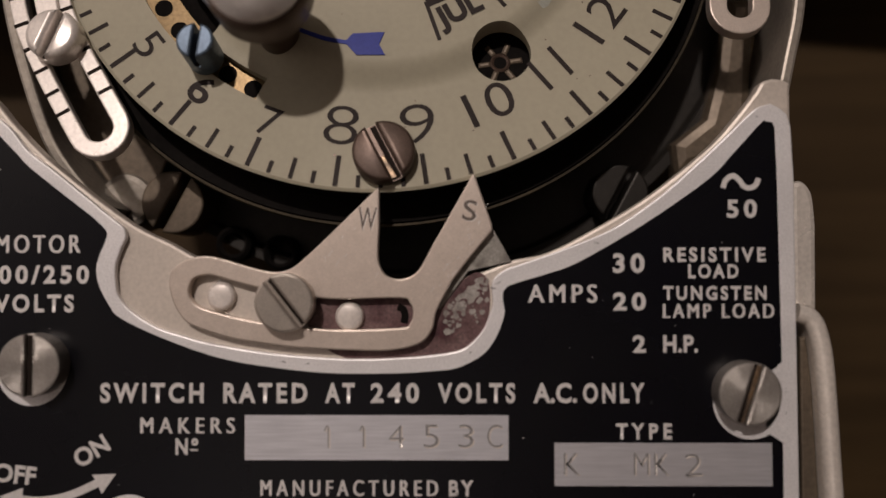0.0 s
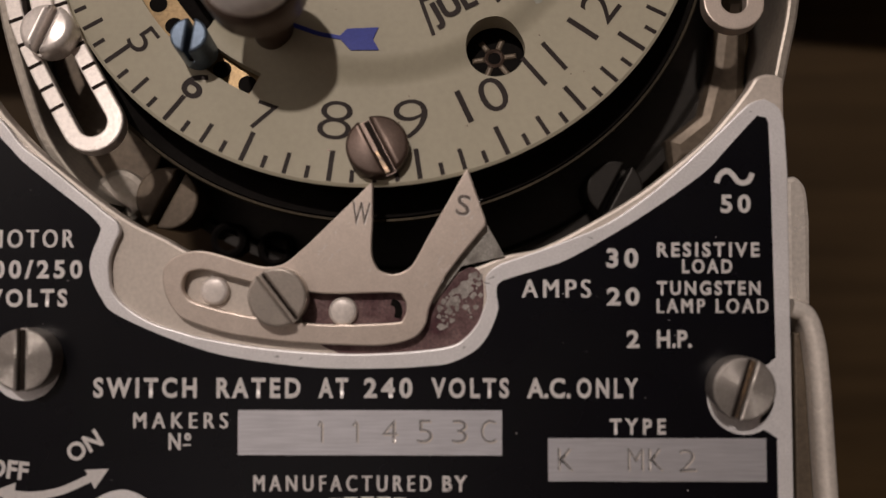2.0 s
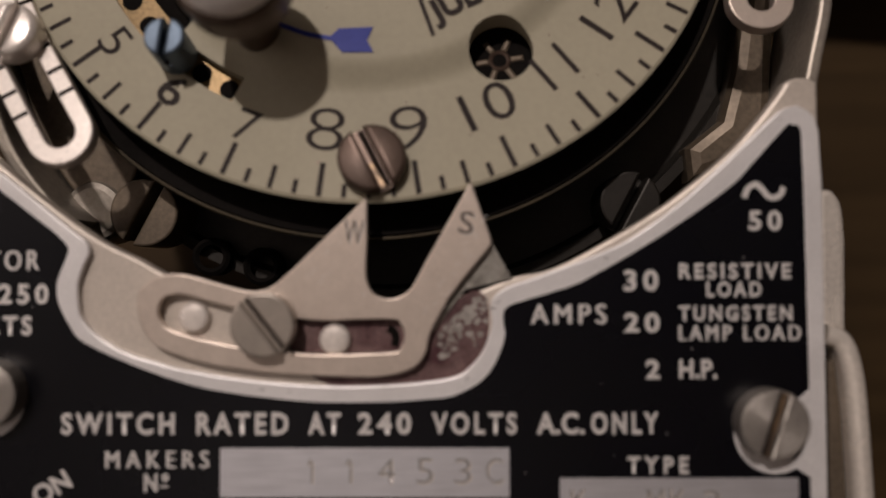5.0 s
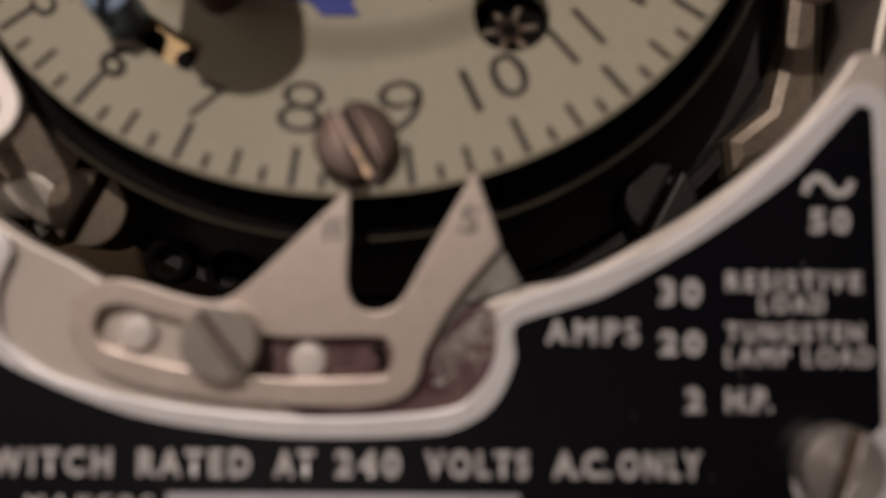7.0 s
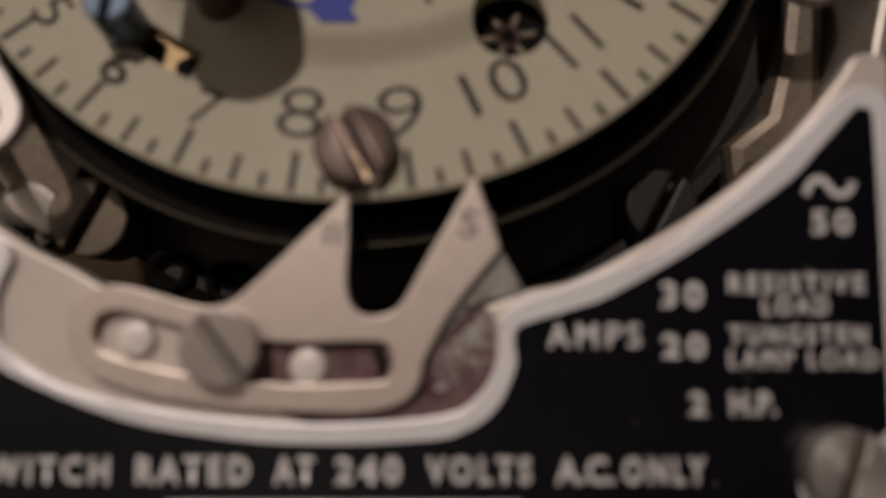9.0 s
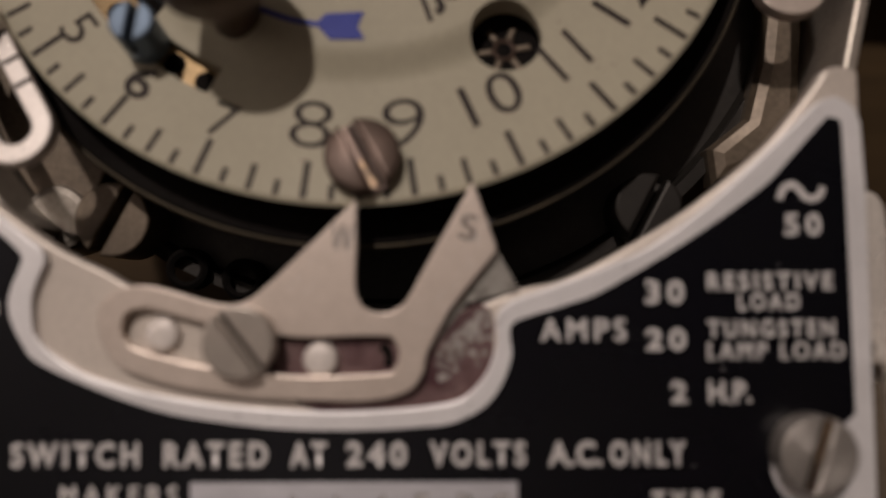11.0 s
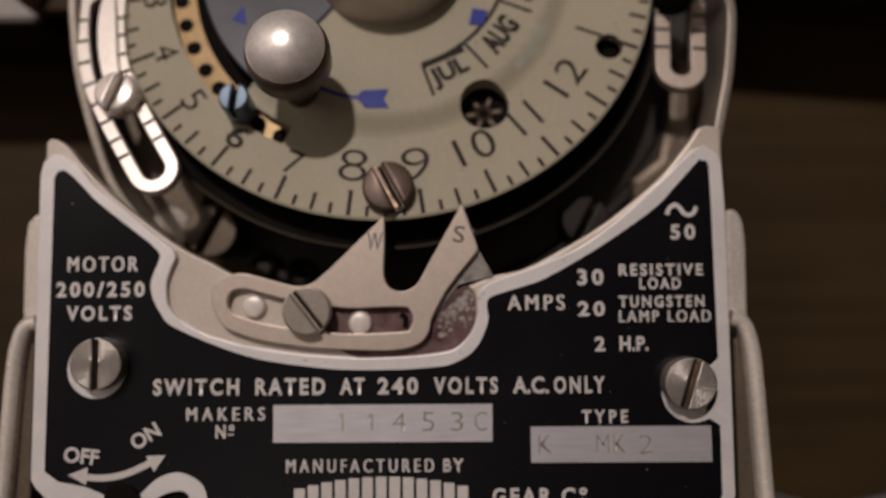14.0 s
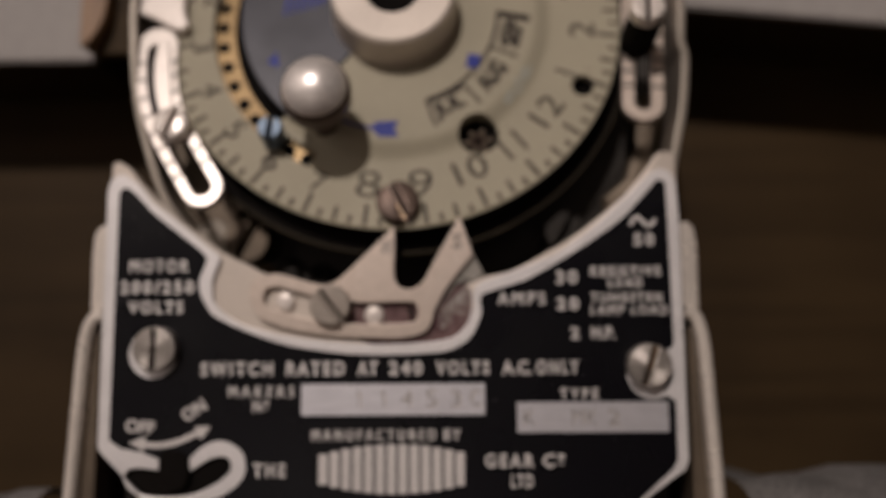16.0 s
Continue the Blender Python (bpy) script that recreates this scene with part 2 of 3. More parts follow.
def rolled(path, r, y0, y1, n=10):
    """A strip with a half-round front of radius r along the points, its crest at y0."""
    bm = bmesh.new()
    rows = []
    for i, (x, z) in enumerate(path):
        a, b = path[max(i - 1, 0)], path[min(i + 1, len(path) - 1)]
        d = Vector((b[0] - a[0], b[1] - a[1])).normalized()
        ring = [(-r, y1)] + [(-r * math.cos(math.pi * k / n), y0 + r - r * math.sin(math.pi * k / n)) for k in range(n + 1)] + [(r, y1)]
        rows.append([bm.verts.new(((x - d.y * o) * K, y * K, (z + d.x * o) * K)) for o, y in ring])
    for p, q in zip(rows, rows[1:]):
        for k in range(len(p)):
            bm.faces.new((p[k - 1], p[k], q[k], q[k - 1]))
    bm.faces.new(rows[0])
    bm.faces.new(rows[-1])
    return bm


def lettering(name, text, x0, z0, x1, z1, y, mat, parent, bold=0.02, rot=0, spacing=1.0, label="", thick=0.0):
    """Writing that fills the box from (x0, z0), bottom left, to (x1, z1), turned by rot degrees about its centre."""
    cu = bpy.data.curves.new("type", "FONT")
    cu.body, cu.offset, cu.space_character, cu.resolution_u = text, bold, spacing, 4
    ob = bpy.data.objects.new("type", cu)
    scene.collection.objects.link(ob)
    dg = bpy.context.evaluated_depsgraph_get()
    me = bpy.data.meshes.new_from_object(ob.evaluated_get(dg))
    bpy.data.objects.remove(ob)
    bm = bmesh.new()
    bm.from_mesh(me)
    bpy.data.meshes.remove(me)
    xs, ys = [v.co.x for v in bm.verts], [v.co.y for v in bm.verts]
    sx, sy = (x1 - x0) / (max(xs) - min(xs)), (z1 - z0) / (max(ys) - min(ys))
    cx, cz, c, s = (x0 + x1) / 2, (z0 + z1) / 2, math.cos(radians(rot)), math.sin(radians(rot))
    mx, my = (max(xs) + min(xs)) / 2, (max(ys) + min(ys)) / 2
    for v in bm.verts:
        px, pz = (v.co.x - mx) * sx, (v.co.y - my) * sy
        v.co = ((cx + px * c - pz * s) * K, y * K, (cz + px * s + pz * c) * K)
    if thick:
        twin = bmesh.ops.duplicate(bm, geom=bm.verts[:] + bm.edges[:] + bm.faces[:])
        move = Vector((c, 0, s)) * thick * K + Vector((0, -0.004 * K, 0))
        bmesh.ops.translate(bm, verts=[g for g in twin["geom"] if isinstance(g, bmesh.types.BMVert)], vec=move)
    return part(name, bm, mat, parent, label, smooth=0)


def inside(x, z, outline, margin):
    """Whether a disc of the given margin lies within the outline."""
    odd = False
    for (ax, az), (bx, bz) in zip(outline, outline[1:] + outline[:1]):
        if (az > z) != (bz > z) and x < ax + (z - az) * (bx - ax) / (bz - az):
            odd = not odd
        if math.hypot((ax + bx) / 2 - x, (az + bz) / 2 - z) < margin:
            return False
    return odd


# ---- the time switch ----
device = tagged(new("time_switch"), "old mechanical time switch with a cream dial and black enamelled nameplate", "time switch")

# base plate under the nameplate
edge_top = [(-41.2, 33.3), (-39.6, 32.2), (-37.6, 29.8), (-33.4, 25.6), (-25.8, 19.8), (-21.2, 17.4), (-17.5, 15.6), (-9, 13.7), (2, 13.1), (9.3, 14.0), (13.8, 15.6), (17.5, 16.4),
            (22.3, 18.8), (27.9, 22.2), (33.9, 27.0), (36.6, 29.9), (38.8, 32.7), (39.6, 33.9), (40.7, 34.3)]
base_outline = spline(edge_top, False, 6) + [(41.8, 34.2), (42.5, 33.8), (42.4, -9), (37, -15.6), (37, -40), (-37, -40), (-37, -15.6), (-42.4, -9), (-42.4, 32.8), (-42, 33.3)]
part("base_plate", prism(base_outline, 0.85, 2.6, bevel=0.35), ZINC, device, "plain zinc base plate")
# stained zone in the bay of the plate
stain = spline([(5.4, 5.1), (9, 5.9), (10.9, 8.3), (11.6, 10.8), (11.4, 13.6), (10.2, 14.4), (8.4, 13.4), (5.5, 12.6), (0, 12.4), (-6, 12.6), (-7, 9), (-5, 6.5), (-1, 5.2)], True, 4)
part("stain", prism(stain, 0.835, 0.9, bevel=0), PURPLE, device, "purple and grey corroded patch")
# pale crust, thick along the upper side of the patch and broken below
crust_rnd = random.Random(21)
bm = bmesh.new()
for i in range(230):
    u = crust_rnd.random()
    x, z = 7.0 + 7.4 * u, 10.2 + 6.8 * u - abs(crust_rnd.gauss(0, 1.5)) + 0.4
    r0 = crust_rnd.uniform(0.05, 0.42) * (0.55 + 0.6 * crust_rnd.random())
    if inside(x, z, stain, r0):
        prism([(x + r0 * crust_rnd.uniform(0.55, 1.25) * math.cos(k * 0.785), z + r0 * crust_rnd.uniform(0.55, 1.25) * math.sin(k * 0.785)) for k in range(8)], 0.815 - 0.00006 * i, 0.86, bevel=0, bm=bm)
tagged(part("crust", bm, CRUST, device, "pale grey corrosion crust", 0), kind="stuff")

# nameplate with its bay for the pointers
bay = [(13.4, 14.8), (12.3, 14.1), (11.8, 13.3), (11.8, 12.2), (11.85, 11.2), (11.5, 10.0), (10.85, 8.55), (9.65, 7.2), (8.35, 6.45), (5.7, 6.0), (1.95, 5.72), (-1.8, 5.63), (-6.1, 5.8), (-11.4, 6.3),
       (-16.8, 7.2), (-19.4, 7.9), (-22.2, 8.8), (-24.8, 10.4), (-26.2, 12.0), (-26.5, 13.6), (-26.5, 15.2), (-26.0, 16.8), (-25.5, 18.0), (-25.8, 19.0), (-26.8, 19.8)]
rim_r = [(40.2, 31.5), (39.0, 31.2), (37.9, 30.4), (35.2, 27.8), (30.7, 23.65), (28.0, 21.45), (24.2, 18.9), (20.5, 17.3), (17.4, 16.15), (13.4, 14.8)]
rim_l = [(-26.8, 19.8), (-30, 22.4), (-33.1, 24.9), (-35.6, 26.8), (-37.3, 28.9), (-38.6, 30.1), (-39.9, 31.0)]
plate_outline = (spline(rim_r, False, 6)[:-1] + spline(bay, False, 6)[:-1] + spline(rim_l, False, 6)
                 + [(-41.0, 31.2), (-42.2, 30.2), (-42.6, 28.5), (-42.6, -8.8), (-42.0, -9.8), (-36.0, -15.9), (-36, -38), (36, -38), (36.0, -16.6), (42.0, -12.4), (42.5, -11), (42.4, 24), (42.15, 29.2), (41.8, 30.4), (41.2, 31.0)])
lever_slot = spline([(-37.6, -11.9), (-34, -12.1), (-30, -12.6), (-26.2, -10.6), (-23.8, -10.4), (-23.3, -12.2), (-25.6, -14.2), (-30, -15.8), (-36, -15.6), (-38.4, -13.6)], True, 5)
# black sheet over the uncut base paints the opening's shade
part("slot_shade_sheet", prism(inset(lever_slot, -0.3), 0.82, 0.9, bevel=0), BLACK, device, "black sheet painting the shade in the lever opening")
nameplate = part("nameplate", prism(plate_outline, 0.0, 0.8, holes=[lever_slot], bevel=0.14), SILVER, device, "black enamelled aluminium nameplate with silver border")

field_r = [(39.6, 29.7), (39.1, 29.5), (36.25, 26.4), (33.6, 23.7), (27.1, 19.2), (20.5, 15.4), (17.4, 14.25), (15.2, 13.6), (13.5, 13.05)]
field_bay = [(13.5, 13.05), (12.95, 12.5), (12.9, 11.5), (13.05, 10.4), (12.7, 9.05), (11.8, 7.2), (10.45, 5.8), (8.05, 4.7), (5.4, 4.4), (1.95, 4.2), (-3.9, 4.2), (-8.8, 4.6), (-15.2, 5.6), (-21, 7.5),
             (-25.9, 9.75), (-27.2, 11.2), (-28.2, 13.1), (-28.5, 14.7), (-28.2, 16.1), (-27.6, 17.6), (-27.5, 18.6), (-28.7, 19.9)]
field_l = [(-28.7, 19.9), (-35.0, 24.8), (-36.9, 26.7), (-38.6, 28.4), (-39.6, 29.1)]
field = (spline(field_r, False, 6)[:-1] + spline(field_bay, False, 6)[:-1] + spline(field_l, False, 6)
         + [(-40.3, 29.0), (-40.8, 28.2), (-40.9, -7.8), (-39.2, -9.0)]
         + spline([(-36, -9.6), (-33.6, -10.6), (-31.4, -12.0), (-29.6, -10.9), (-27.2, -8.7), (-24.4, -8.0), (-21.6, -9.6), (-21.2, -12.8), (-23.4, -15.2), (-26.5, -16.6)], False, 4)
         + [(-34.5, -17.5), (-34.5, -37), (34.5, -37), (34.5, -17.3), (40.2, -12.2), (40.9, -11), (40.9, 5.4), (40.65, 24), (40.5, 29.1), (40.25, 29.6)])
part("enamel", prism(field, -0.035, 0.3, holes=[circle(37.7, 1.35, 3.75, 44), circle(-34.86, 4.5, 3.6, 44)], bevel=0.02), ENAMEL, nameplate, "black enamel field")
# bare ring around the right fixing joins the border
part("seat_edge", prism([(39.6, 4.4), (40.2, 4.7), (40.7, 5.2), (41.2, 5.4), (41.2, -2.9), (40.7, -2.6), (39.8, -2.0), (39.2, -1.8)], -0.05, 0.2, bevel=0), SILVER, nameplate)

LY = -0.06
LINES = [
    ("SWITCH", -27.9, 1.2, -17.4, 3.25), ("RATED", -15.4, 1.2, -6.9, 3.25), ("AT", -5.1, 1.2, -2.1, 3.25), ("240", -0.5, 1.2, 4.4, 3.25), ("VOLTS", 6.3, 1.2, 14.1, 3.25),
    ("A.C.", 15.9, 1.2, 20.3, 3.25), ("ONLY", 20.9, 1.2, 27.1, 3.25),
    ("MAKERS", -23.8, -1.85, -14.2, -0.25), ("N\u00ba", -20.2, -4.0, -17.9, -2.3), ("AMPS", 15.4, 11.3, 22.4, 13.15), ("30", 24.0, 14.3, 27.2, 16.3), ("20", 24.0, 10.5, 27.3, 12.35),
    ("RESISTIVE", 29.1, 15.4, 39.4, 16.9), ("LOAD", 31.6, 13.75, 36.65, 15.2), ("TUNGSTEN", 29.05, 11.55, 39.45, 13.0), ("LAMP LOAD", 29.0, 9.75, 40.2, 11.2),
    ("2", 25.95, 6.25, 27.25, 8.05), ("H.P.", 29.0, 6.25, 32.5, 8.05), ("TYPE", 24.2, -2.4, 29.8, -0.8), ("50", 35.55, 19.85, 38.6, 21.75),
    ("MOTOR", -38.8, 16.4, -30.1, 18.25), ("200/250", -40.1, 13.25, -29.2, 15.15), ("VOLTS", -38.8, 10.35, -30.7, 12.2),
    ("MANUFACTURED", -11.6, -8.1, 6.3, -6.5), ("BY", 7.4, -8.1, 9.9, -6.5), ("THE", -20.0, -13.2, -15.3, -11.2), ("GEAR", 13.3, -12.0, 20.4, -10.0), ("C\u00ba", 21.6, -12.0, 24.7, -10.0), ("LTD", 17.0, -14.8, 20.2, -12.9)]
for words, x0, z0, x1, z1 in LINES:
    lettering("lettering", words, x0, z0, x1 - (0.1 if "M" in words else 0), z1, LY, LETTER, nameplate, 0.0 if "M" in words else 0.034, thick=0.12 if "M" in words else 0, spacing=1.05 if "." in words else 1.55 if words in ("MAKERS", "TYPE", "MANUFACTURED") else 1.36)
lettering("lettering", "OFF", -38.6, -6.9, -34.3, -5.0, LY, LETTER, nameplate, 0.032, rot=-6)
lettering("lettering", "ON", -30.6, -4.6, -26.9, -2.7, LY, LETTER, nameplate, 0.032, rot=32)
for x0, x1, z0 in ((-18.75, -17.95, -3.6), (23.75, 24.65, -11.5)):
    part("underline", prism([(x0, z0), (x1, z0), (x1, z0 + 0.17), (x0, z0 + 0.17)], LY, 0, bevel=0), LETTER, nameplate)
part("wave_mark", stroke(spline([(35.2, 22.9), (35.5, 23.7), (36.2, 24.15), (36.8, 23.75), (37.3, 23.1), (37.9, 22.9), (38.5, 23.2), (38.8, 23.9)], False, 5), 0.55, LY, 0), LETTER, nameplate)
part("double_arrow", stroke(spline([(-37.0, -8.3), (-34, -8.6), (-31, -8.1), (-27.6, -6.6)], False, 6), 0.8, LY, 0), LETTER, nameplate)
part("arrow_head", prism([(-38.0, -8.2), (-35.6, -7.3), (-35.8, -9.4)], LY - 0.015, 0, bevel=0), LETTER, nameplate)
part("arrow_head", prism([(-26.2, -5.9), (-28.6, -6.0), (-27.6, -7.9)], LY - 0.015, 0, bevel=0), LETTER, nameplate)
# maker's mark as plain bars inside a lens outline
for i in range(13):
    x = -10.6 + i * 1.64
    h = 2.0 + 1.5 * (1 - ((x + 0.3) / 10.8) ** 2)
    part("mark_bar", prism([(x, -12.1 - h), (x + 1.3, -12.1 - h), (x + 1.3, -12.1 + h), (x, -12.1 + h)], LY, 0, bevel=0), LETTER, nameplate)

# bare panels with stamped figures
for name, x0, z0, x1, z1 in (("number_panel", -13.2, -4.5, 13.4, 0.0), ("type_panel", 18.0, -7.05, 39.8, -2.75)):
    part(name, prism([(x0, z0), (x1, z0), (x1, z1), (x0, z1)], -0.06, 0.1, bevel=0), BRUSHED, nameplate, "bare brushed metal panel")
# flat figures: bright offset copy paints the lit edge, dark copy the shaded groove
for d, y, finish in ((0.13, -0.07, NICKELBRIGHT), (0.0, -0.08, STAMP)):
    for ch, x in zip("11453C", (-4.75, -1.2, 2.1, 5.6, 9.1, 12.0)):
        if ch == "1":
            part("painted_relief_figure", stroke([(x - 0.4 + d, -1.55 - d), (x - 0.1 + d, -1.0 - d), (x + d, -1.3 - d), (x + d, -3.2 - d)], 0.13, y, y + 0.02), finish, nameplate, smooth=0)
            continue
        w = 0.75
        lettering("painted_relief_figure", ch, x - w + d, -3.2 - d, x + w + d, -0.95 - d, y, finish, nameplate, -0.018)
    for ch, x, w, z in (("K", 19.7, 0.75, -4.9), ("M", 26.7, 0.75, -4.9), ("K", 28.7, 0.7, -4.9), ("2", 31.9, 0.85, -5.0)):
        lettering("painted_relief_figure", ch, x - w + d, z - 1.0 - d, x + w + d, z + 1.15 - d, y, finish, nameplate, -0.018)

# fixing screws of the nameplate
for x, z, ang, sx, sz, sr, glint in ((36.9, 2.45, 72, 37.7, 1.35, 3.75, (-0.93, 0.93)), (-34.08, 5.2, 90, -34.86, 4.5, 3.6, None)):
    part("screw_seat", lathe([(sr, -0.055), (3.0, -0.05), (0, -0.05)], sx, sz), SILVER, nameplate, "bare ring")
    screw("fixing_screw", x, z, 3.12, -2.5, 0.5, ang, TURNED, device, "slotted steel cheese-head screw", w=0.85, depth=0.75, glint=glint)

# pointer fork marked W and S
fork = spline([(-20.9, 13.1), (-20.7, 14.4), (-19.9, 15.3), (-18.55, 15.9), (-17, 16.05), (-15.1, 15.65), (-12.4, 14.85), (-10.5, 14.45), (-9, 14.6), (-7.9, 15.2)], False, 5) + [(-6.1, 16.8), (0.1, 22.85), (0.3, 23.0), (0.38, 22.6)] + \
    spline([(0.39, 19.1), (0.28, 16.2), (0.54, 14.9), (1.17, 14.05), (2.37, 13.7), (3.56, 14.0), (4.5, 14.8), (5.7, 17.0)], False, 5) + [(9.75, 24.15), (9.95, 24.35), (10.1, 24.1), (11.8, 19.2), (11.8, 18.6), (9.4, 15.7), (7.8, 13.6)] + \
    spline([(6.5, 11.2), (6.05, 10.1), (5.8, 8.8), (5.05, 7.65), (3.85, 7.0), (2, 6.6), (-0.6, 6.5), (-7.3, 6.8), (-11.3, 7.25), (-15, 7.9), (-18.3, 9.0), (-19.6, 9.9), (-20.5, 11.5), (-20.9, 13.1)], False, 5)[:-1]
fork_slot = spline([(-18.9, 12.5), (-18.5, 13.7), (-17.5, 14.1), (-16.2, 14.05), (-12.2, 12.95), (-6.1, 11.9), (-3.4, 11.7), (2.5, 11.8), (3.45, 11.3), (3.8, 10.3), (3.45, 9.2), (2.5, 8.8), (-3.4, 8.6), (-7.6, 8.9), (-12.4, 9.5), (-17.2, 10.7), (-18.5, 11.5)], True, 4)
fork_part = part("pointer_fork", prism(fork, -0.5, 0.55, holes=[fork_slot], bevel=0.15), NICKEL, device, "grey nickel pointer fork stamped W and S")
# bright copy paints each letter's lit edge, dark copy its shade
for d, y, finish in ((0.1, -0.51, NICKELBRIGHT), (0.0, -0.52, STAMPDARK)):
    lettering("painted_relief_letter", "W", -1.75 + d, 18.7 - d, 0.1 + d, 20.95 - d, y, finish, fork_part, 0.004, rot=-4)
    lettering("painted_relief_letter", "S", 8.85 + d, 19.6 - d, 10.25 + d, 21.7 - d, y, finish, fork_part, 0.008, rot=-8)
part("under_pointer", prism([(6.5, 10.6), (9.4, 14.5), (13.8, 15.5), (11.9, 18.9), (9.4, 21.5), (6, 12)], 0.58, 0.84, bevel=0.05), PITTED, device, "pitted grey second pointer")
screw("pointer_screw", -8.9, 11.4, 2.95, -2.3, -0.4, -52, STEEL, device, "slotted steel screw clamping the fork", w=0.75)
# flat black patch for the shaded inside of a hole
part("hole", stroke(spline([(2.2, 10.9), (2.75, 10.6), (2.95, 9.9), (2.8, 9.2)], False, 4), 0.75, 0.815, 0.9), BLACK, device, "small black patch for the shade in a hole")
for x, z in ((-15.8, 12.0), (-2.7, 9.9)):
    part("rivet", lathe([(0, -0.12), (0.7, -0.1), (1.15, -0.02), (1.38, 0.15), (1.48, 0.45), (1.48, 0.9)], x, z, 32), NICKELBRIGHT, device, "domed bright rivet")

# ---- dial ----
CX, CZ = -0.33, 58.97
R = 36.45
FY = 1.0
stance[0] = LEAN


def ring_sector(r0, r1, a0, a1, n=40):
    return arc(CX, CZ, r1, a0, a1, n) + arc(CX, CZ, r0, a1, a0, n)


def cut(ob, outlines):
    """Cut openings straight through a part."""
    for p in outlines:
        me = bpy.data.meshes.new("cutter")
        bm = prism(p, -6, 6, bevel=0)
        bmesh.ops.recalc_face_normals(bm, faces=bm.faces)
        bm.to_mesh(me)
        bm.free()
        tool = new("cutter", me)
        tool.matrix_basis = stance[0]
        mod = ob.modifiers.new("opening", "BOOLEAN")
        mod.object, mod.operation, mod.solver = tool, "DIFFERENCE", "EXACT"
        bpy.context.view_layer.update()
        done = bpy.data.meshes.new_from_object(ob.evaluated_get(bpy.context.evaluated_depsgraph_get()))
        ob.modifiers.clear()
        ob.data = done
        bpy.data.objects.remove(tool)
    done.shade_smooth()
    done.set_sharp_from_angle(angle=radians(11))


dial = part("dial", lathe([(8, -0.35), *[(22.2 + 3.6 * k / 14, -0.3 + 1.3 * (0.5 - 0.5 * math.cos(math.pi * k / 14))) for k in range(15)], (R - 0.3, FY), (R, FY + 0.2), (R - 0.05, FY + 0.45), (R - 1.6, FY + 1.3), (8, FY + 1.3), (8, -0.35)], CX, CZ, 160), CREAM, device, "cream painted 24-hour dial")
cut(dial, [circle(13.0, 37.78, 3.15, 48), circle(29.5, 46.2, 1.8, 32), ring_sector(26.5, 29.1, -130, -25.5), ring_sector(20.8, 26.55, -130, -43)])


def polar(r, a):
    return CX + r * math.sin(radians(a)), CZ - r * math.cos(radians(a))


PHASE = 8.77
for q in range(96):
    a = PHASE + 15 * (q / 4 - 9)
    ln, w = ((3.3, 0.52) if q % 4 == 0 else (2.3, 0.46) if q % 2 == 0 else (1.35, 0.46))
    bm = bmesh.new()
    i0, i1 = polar(R - 0.4 - ln, a), polar(R - 0.4, a)
    stroke([i0, i1], w, FY - 0.04, FY + 0.05, bm)
    part("tick_mark", bm, INK, dial, smooth=0)
for h in range(1, 25):
    a = PHASE + 15 * (h - 9)
    t = str(h if h <= 12 else h - 12)
    x, z = polar({3: 31.0, 4: 31.3, 5: 31.4, 6: 31.1, 7: 30.8, 14: 30.3}.get(h, 29.4), a + {3: 0.9, 4: 0.9, 5: 0.7, 6: 0.3, 7: 0.4, 8: -0.4, 10: 0.4, 12: 0.7, 14: 1.0}.get(h, 0.1))
    w = {"1": 0.22, "11": 1.66, "10": 2.55, "12": 2.5}.get(t, 1.62 if h in (8, 9) else 1.5 if h == 6 else 1.35)
    k = 1.6 if h < 8 else 2.15 if h in (8, 9) else 1.95
    lettering("numeral", t, x - w * k / 1.95, z - k, x + w * k / 1.95, z + k, FY - 0.03, INK, dial, -0.014 if h in (8, 9) else 0.014 if h == 6 else -0.002, rot=a)


# pale bluish patch where the dial bends
bm = bmesh.new()
rows = []
for i in range(25):
    a = 47.5 + i * 0.8
    lo, hi = 22.7 + 0.3 * math.sin(i * 0.9) + 0.004 * (i - 12) ** 2, 24.6 + 0.25 * math.sin(i * 0.63 + 1) - 0.005 * (i - 12) ** 2
    ring = []
    for k in range(7):
        r = lo + (hi - lo) * k / 6
        x, z = polar(r, a)
        u = min(max((r - 22.2) / 3.6, 0), 1)
        ring.append(bm.verts.new((x * K, (-0.3 + 1.3 * (0.5 - 0.5 * math.cos(math.pi * u)) - 0.018) * K, z * K)))
    rows.append(ring)
for p, q in zip(rows, rows[1:]):
    for k in range(6):
        bm.faces.new((p[k], p[k + 1], q[k + 1], q[k]))
part("dial_patch", bm, PALEPATCH, dial, "pale bluish patch on the dial", 80)

# brass sector with its holes, the dark slot and the navy disc
part("brass_sector", prism(ring_sector(25.9, 29.9, -135, -22), FY + 1.4, FY + 1.9, bevel=0), BRASS, dial, "brass sector with a row of holes")
for a in (-28.2, -35, -43, -50.7, -57.5, -65.1, -72.7, -80.3, -87.9, -95.5, -103, -110.5):
    x, z = polar(27.85, a)
    # black discs paint the shade inside the holes
    part("hole", lathe([(0.98, FY + 1.32), (0.9, FY + 1.36), (0, FY + 1.36)], x, z, 24), BLACK, dial)
part("navy_disc", prism(ring_sector(8.6, 24.2, -130, -40), -0.75, -0.4, bevel=0.2), NAVY, dial, "navy blue setting disc")
for i in range(6):
    x, z = -17.8 + i * 1.15, 58.2 + i * 0.35
    part("mark_bar", prism([(x, z), (x + .5, z + .1), (x + .9, z + 3.6), (x + .4, z + 3.5)], -0.8, -0.7, bevel=0), BLUE, dial)
